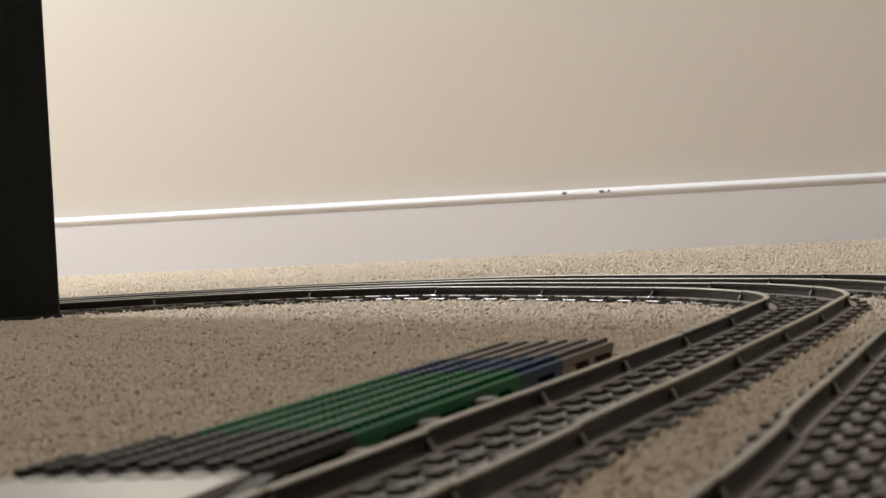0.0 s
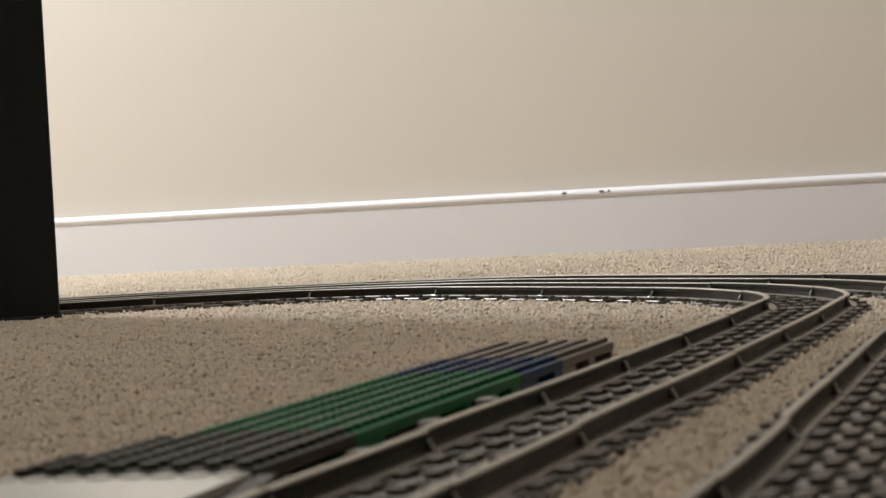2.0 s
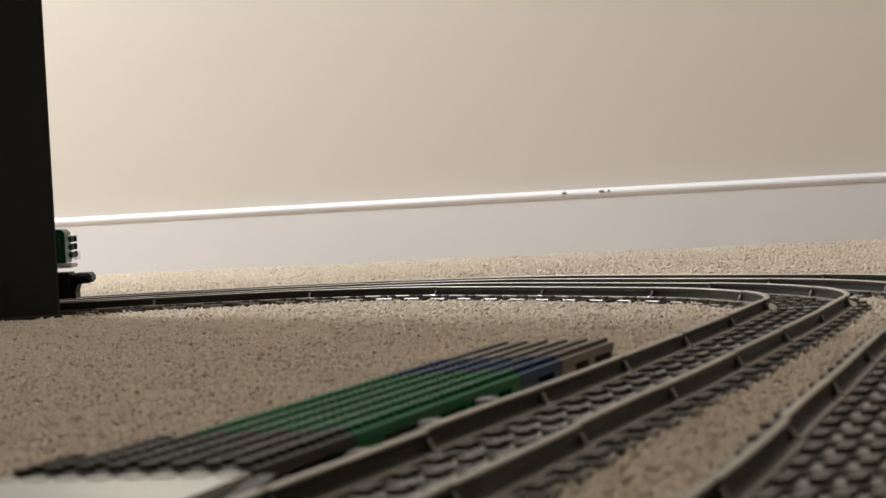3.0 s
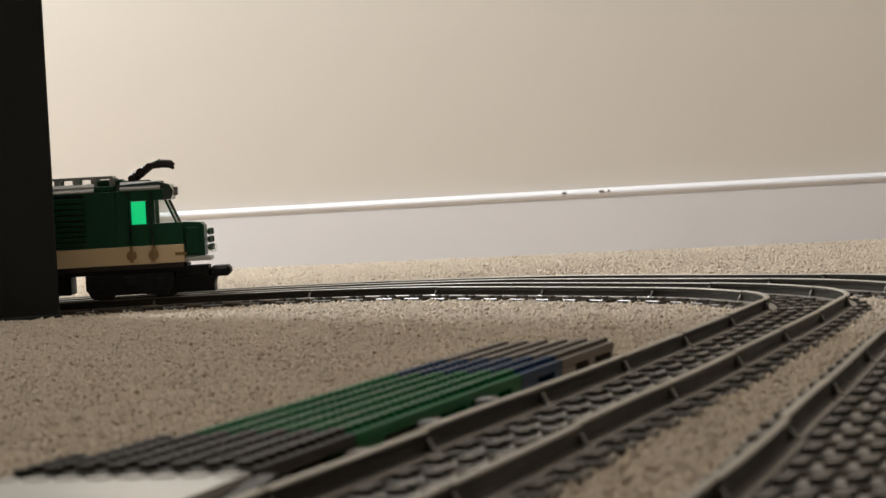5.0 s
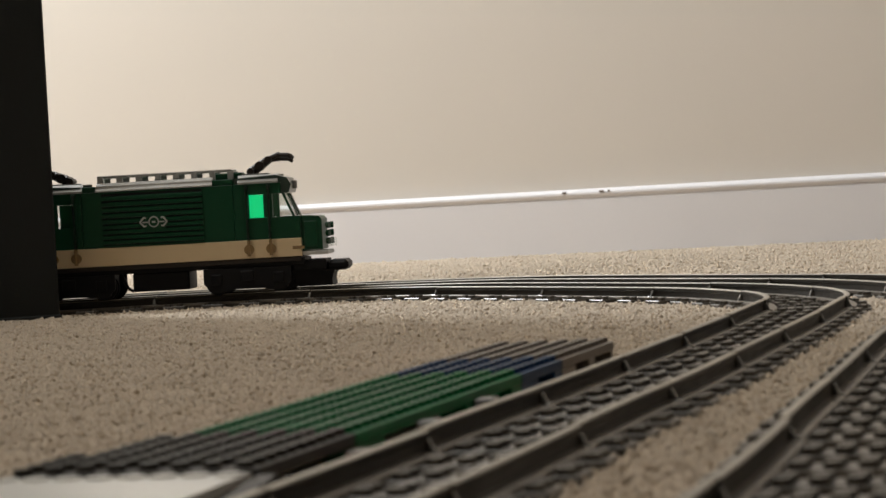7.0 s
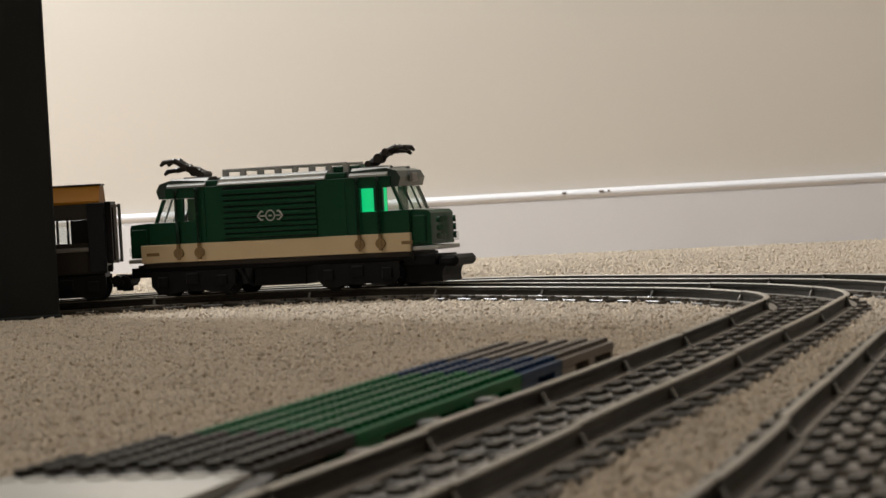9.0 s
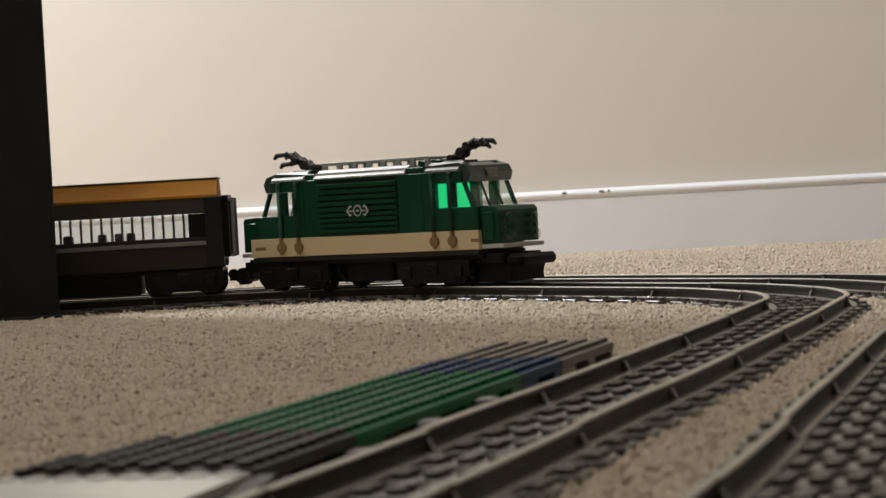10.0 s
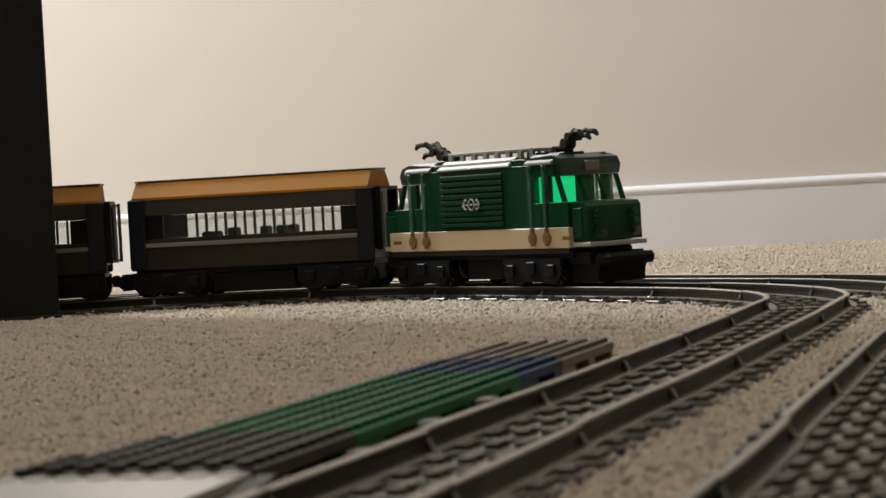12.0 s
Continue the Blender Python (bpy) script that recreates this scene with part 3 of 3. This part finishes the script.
            # grab rails beside the door
            for x in (67.5, 84.5):
                bm = cyl(B(), (ax(x), s * (HW + 2.4), 52), (ax(x), s * (HW + 2.4), 90), 1.1, 8)
                box(bm, ax(x) - 1.5, ax(x) + 1.5, s * HW, s * (HW + 3), 88, 91, 0.3)
                part("grab_rail", bm, M_SMOKE, top, "smoky clear vertical grab rail")
                bm = cyl(B(), (ax(x), s * (HW + 0.6), 44.6), (ax(x), s * (HW + 2.6), 44.6), 3.9, 14)
                box(bm, ax(x) - 1.2, ax(x) + 1.2, s * (HW + 0.6), s * (HW + 3), 39.5, 51.8, 0.4)
                part("rail_clip", bm, M_AMBER, top, "brown clear clip of the grab rail")
            a, b = sorted((ax(61), ax(92)))
            part("gutter", beam(B(), [(s * (HW - 1.4), 91.6), (s * (HW + 1.0), 91.6), (s * (HW + 1.0), 93.0), (s * 17.5, 98.4), (s * 16, 98.4), (s * 16, 97.7), (s * (HW - 1.4), 97.6 - 3.6)], a, b), M_PALE, top, "grey sloped roof edge tile")
            a, b = sorted((ax(101), ax(111.5)))
            part("warning_mark", box(B(), a, b, s * (HW + 0.62), s * (HW + 0.75), 43.2, 45.6), M_AMBER, top, "small brown printed bar")
        # windscreen across, and nose
        a = [(ax(95.6), 84.2), (ax(96.6), 84.2), (ax(104), 68.5), (ax(103), 68.5)]
        part("windscreen", prism(B(), a, -20.8, 20.8), M_PCLEAR, top, "clear slanted windscreen")
        for y in (-7, 7):
            a = [(ax(96.7), 84.2), (ax(97.7), 84.2), (ax(105), 68.5), (ax(104.1), 68.5)]
            part("screen_bar", prism(B(), a, y - 0.8, y + 0.8), M_GREEN, top)
        a, b = sorted((ax(62), ax(98)))
        part("cab_roof", prism(B(), [(ax(58 if e > 0 else 62.2), 91.6), (ax(58 if e > 0 else 62.2), 96), (ax(90), 97.5), (ax(99), 95), (ax(102), 90), (ax(100), 84.4), (ax(94.2), 84.4), (ax(94.2), 91.6)], -HW + 1.5, HW - 1.5), M_ROOF, top, "rounded dark green-grey cab roof")
        part("marker_lamp", box(B(), *sorted((ax(100.5), ax(104))), -5, 5, 87, 93, 0.6), M_GREY, top, "grey block lamp above the windscreen")
        nose = [(ax(102), 46.2), (ax(102), 68.3), (ax(112), 68.3), (ax(127), 67.4), (ax(129.5), 65), (ax(129.5), 42), (ax(108.1), 42), (ax(108.1), 46.2)]
        part("nose", prism(B(), nose, -21, 21), M_GREEN, top, "green bonnet")
        a, b = sorted((ax(84.2), ax(107.9)))
        for s in (-1, 1):
            part("cab_side", box(B(), a, b, s * (HW - 4), s * HW, 51.8, 68.3, 0.25), M_GREEN, top)
            part("nose_cheek", box(B(), *sorted((ax(112), ax(126))), s * 21, s * 22.4, 44, 64, 0.6), M_GREEN, top)
            for z in (48, 54, 60):
                part("nose_stud", cyl(B(), (ax(129.4), s * 14, z), (ax(131.6), s * 14, z), 2.5, 12), M_GREEN, top)
            part("headlight", cyl(B(), (ax(129.4), s * 14, 47), (ax(133.4), s * 14, 47), 3.2, 14), M_PCLEAR, top, "clear round headlight")
        part("cab_block", box(B(), *sorted((ax(66.5), ax(79.5))), -18, 2, 66.2, 84, 0.4), M_GLOW if e > 0 else M_GREENP, top, "lit green block inside the cab" if e > 0 else "green block inside the cab")
        part("cab_dash", box(B(), *sorted((ax(94), ax(101.8))), -20, 20, 46, 66, 0.4), M_DKGREY, top)
        part("front_plate", box(B(), *sorted((ax(108), ax(134))), -22, 22, 38.2, 41.2, 0.5), M_LTGREY, top, "pale grey bumper plate")
        part("buffer_beam", box(B(), *sorted((ax(100), ax(131))), -21, 21, 27, 34.5, 0.6), M_INK, top)
        if e > 0:
            part("buffer", box(B(), *sorted((ax(130), ax(146))), -19, 19, 25.5, 33.5, 2.4), M_INK, top, "black rounded buffer beam")
            part("plough", prism(B(), [(ax(96), 14.5), (ax(96), 26.9), (ax(137), 26.9), (ax(134.5), 23), (ax(133.5), 19), (ax(134), 14.5)], -18, 18), M_INK, top, "black snow plough")
        pantograph(top, 78 if e > 0 else -68, e, e > 0)
    coupling(top, -127, -1)
    part("battery_box", box(B(), -19, 24, -19, 19, 17, 31, 0.8), M_INK, top, "black underfloor box")
    bm = B()
    pts = [(-27, -20, 31), (-25, -21, 25), (-22, -21, 20), (-18.5, -20, 17.5)]
    for a, b in zip(pts, pts[1:]):
        cyl(bm, a, b, 1.1, 6)
    part("cable", bm, M_INK, top, "thin black cable")
    sets = bogie(top, 70, (-24, 24)) + bogie(top, -65, (-24, 24))
    true_size(top, 0.908, 0.96, 2.4, 114.0)
    return top, sets


def coach():
    top = empty("coach", pose(-1.3, 1.3, 0), "dark brown toy brick passenger coach with orange roof", "train", "coaches")
    L, HW = 98.0, 24.0
    part("chassis", box(B(), -L + 2, L - 2, -21, 21, 29, 33, 0.4), M_INK, top, "black chassis plate")
    part("floor_plate", box(B(), -L + 4, L - 4, -19.8, 19.8, 33.1, 38, 0.2), M_DKGREY, top)
    for s in (-1, 1):
        part("lower_side", box(B(), -L, L, s * (HW - 4), s * HW, 32.5, 49.6, 0.3), M_DKBROWN, top, "dark brown lower side")
        part("waist_rail", box(B(), -L, L - 0.5, s * (HW - 4), s * (HW + 1.2), 49.8, 53, 0.4), M_GREY, top, "grey waist rail")
        part("sill", box(B(), -L + 2, L - 2, s * (HW - 4), s * (HW - 0.8), 53.1, 56.0, 0.2), M_DKBROWN, top)
        part("upper_band", box(B(), -L, L, s * (HW - 4), s * HW, 74, 86, 0.3), M_DKGREY, top, "dark grey upper side band")
        for a, b in ((-L, -71), (72, L)):
            part("side_panel", box(B(), a + 0.1, b - 0.1, s * (HW - 4), s * (HW - 0.9), 56.1, 73.9, 0.2), M_INK, top, "black closed side panel")
        for k in range(1, 18):
            x = -71 + k * 8
            if s > 0:
                part("mullion", box(B(), x - 0.9, x + 0.9, s * (HW - 3), s * (HW - 1), 56.1, 73.9, 0.1), M_BROWNGREY, top)
        part("window_pane", box(B(), -70.8, 71.8, s * (HW - 0.9), s * (HW - 0.3), 56.2, 73.8), M_PCLEAR, top, "clear long window")
        bm = beam(B(), [(s * 24.6, 86.2), (s * 24.6, 88), (s * 15, 99.5), (s * 12.6, 99.5), (s * 21, 86.2)], -L + 3, L - 3)
        part("roof_slope", bm, M_ORANGE, top, "orange sloped roof side")
    for e in (-1, 1):
        part("end_wall", box(B(), *sorted((e * (L - 4), e * (L - 0.3))), -19.9, 19.9, 38.1, 86, 0.3), M_INK, top, "black end wall")
        part("roof_gable", beam(B(), [(-20.6, 86.3), (-12.4, 99.3), (12.4, 99.3), (20.6, 86.3)], *sorted((e * (L - 6), e * (L - 3.4)))), M_ORANGE, top)
        for s in (-1, 1):
            part("corner_panel", box(B(), *sorted((e * (L - 13), e * (L + 0.4))), s * (HW - 3), s * (HW + 1.6), 33.5, 86.4, 0.5), M_NAVY, top, "dark navy corner panel")
        w = 5 if e > 0 else 1.5
        bm = box(B(), *sorted((e * L, e * (L + w))), -20, -16, 40, 84, 0.4)
        box(bm, *sorted((e * L, e * (L + w))), 16, 20, 40, 84, 0.4)
        box(bm, *sorted((e * L, e * (L + w))), -20, 20, 84, 87, 0.4)
        part("gangway", bm, M_INK, top, "black gangway frame")
        if e > 0:
            for y in (-18.2, 18.2):
                bm = box(B(), L + 6.6, L + 9, y - 1.3, y + 1.3, 40, 85, 0.3)
                box(bm, L + 4.9, L + 6.8, y - 1.2, y + 1.2, 40, 42, 0.2)
                box(bm, L + 4.9, L + 6.8, y - 1.2, y + 1.2, 82.5, 84.5, 0.2)
                part("gangway_post", bm, M_GREY, top, "grey gangway post")
        coupling(top, e * (L + 2), e)
    part("roof_ridge", box(B(), -L + 2, L - 2, -15.5, 15.5, 99.6, 101, 0.4), M_DKBROWN, top, "dark brown roof ridge plate")
    # tables and seat backs inside
    for x, w, h in ((-40, 13, 4), (-22, 7, 6), (4, 6, 6), (17, 6, 6), (26, 6, 6)):
        bm = box(B(), x - w / 2, x + w / 2, -8, 4, 38.1, 56 + h, 1.2)
        part("seat", bm, M_DKBROWN, top, "dark brown seat back")
    part("underframe_box", box(B(), -33, 33, -21, 21, 14.5, 29, 0.8), M_INK, top, "black underframe box")
    sets = bogie(top, 67, (-20, 20)) + bogie(top, -67, (-20, 20))
    true_size(top)
    return top, sets


LOCO, LOCO_SETS = locomotive()
COACH, COACH_SETS = coach()
COACH_2 = copy_thing(COACH, pose(-1.6, 1.3, 0))
COACH_2_SETS = [o for o in COACH_2.children if o.name.startswith("wheelset")]

# distance of the locomotive's middle along the line at each time
TIMES = (0.0, 1.0, 2.0, 3.0, 3.2, 4.8, 5.0, 5.5, 6.0, 6.5, 7.0, 7.2, 8.8, 9.0, 9.5, 10.0, 10.5, 11.0, 11.5, 12.0)
PLACES = (2.0514, 2.0134, 1.9754, 1.9374, 1.9284, 1.8484, 1.8394, 1.8204, 1.8024, 1.7799, 1.7534, 1.7434, 1.6719, 1.6572, 1.6160, 1.5742, 1.5399, 1.5067, 1.4784, 1.4515)


def place_at(t):
    """Smooth rise through the table (cubic with limited slopes)."""
    x, y = np.array(TIMES), np.array(PLACES)
    d = np.diff(y) / np.diff(x)
    m = np.concatenate([[d[0]], 2 * d[1:] * d[:-1] / (d[1:] + d[:-1]), [d[-1]]])
    i = min(len(d) - 1, max(0, int(np.searchsorted(x, t, "right")) - 1))
    h = x[i + 1] - x[i]
    u = (t - x[i]) / h
    return float((2 * u**3 - 3 * u**2 + 1) * y[i] + (u**3 - 2 * u**2 + u) * h * m[i] + (3 * u**2 - 2 * u**3) * y[i + 1] + (u**3 - u**2) * h * m[i + 1])


COACH_GAP, COACH_PITCH = 0.2249, 0.2060     # from middle to middle along the line


def car_pose(s, base):
    a, _ = on_line(s - base / 2)
    b, _ = on_line(s + base / 2)
    c, d = (a + b) / 2, a - b
    return pose(c.x, c.y, 0, 0, 0, math.degrees(math.atan2(d.y, d.x)))


def motions():
    steps = [i * 0.2 for i in range(61)]
    for thing, sets, row, base in ((LOCO, LOCO_SETS, 0, 0.1405), (COACH, COACH_SETS, 1, 0.1405), (COACH_2, COACH_2_SETS, 2, 0.1405)):
        rows = []
        for t in steps:
            s = place_at(t) + (0.0, COACH_GAP, COACH_GAP + COACH_PITCH)[row]
            rows.append((t, car_pose(s, base)))
        walk(thing, rows)
        for ws in sets:
            at = ws.matrix_basis.translation.copy()
            walk(ws, [(t, Matrix.Translation(at) @ Matrix.Rotation((place_at(0) - place_at(t)) / 0.0086, 4, "Y")) for t in steps])


motions()
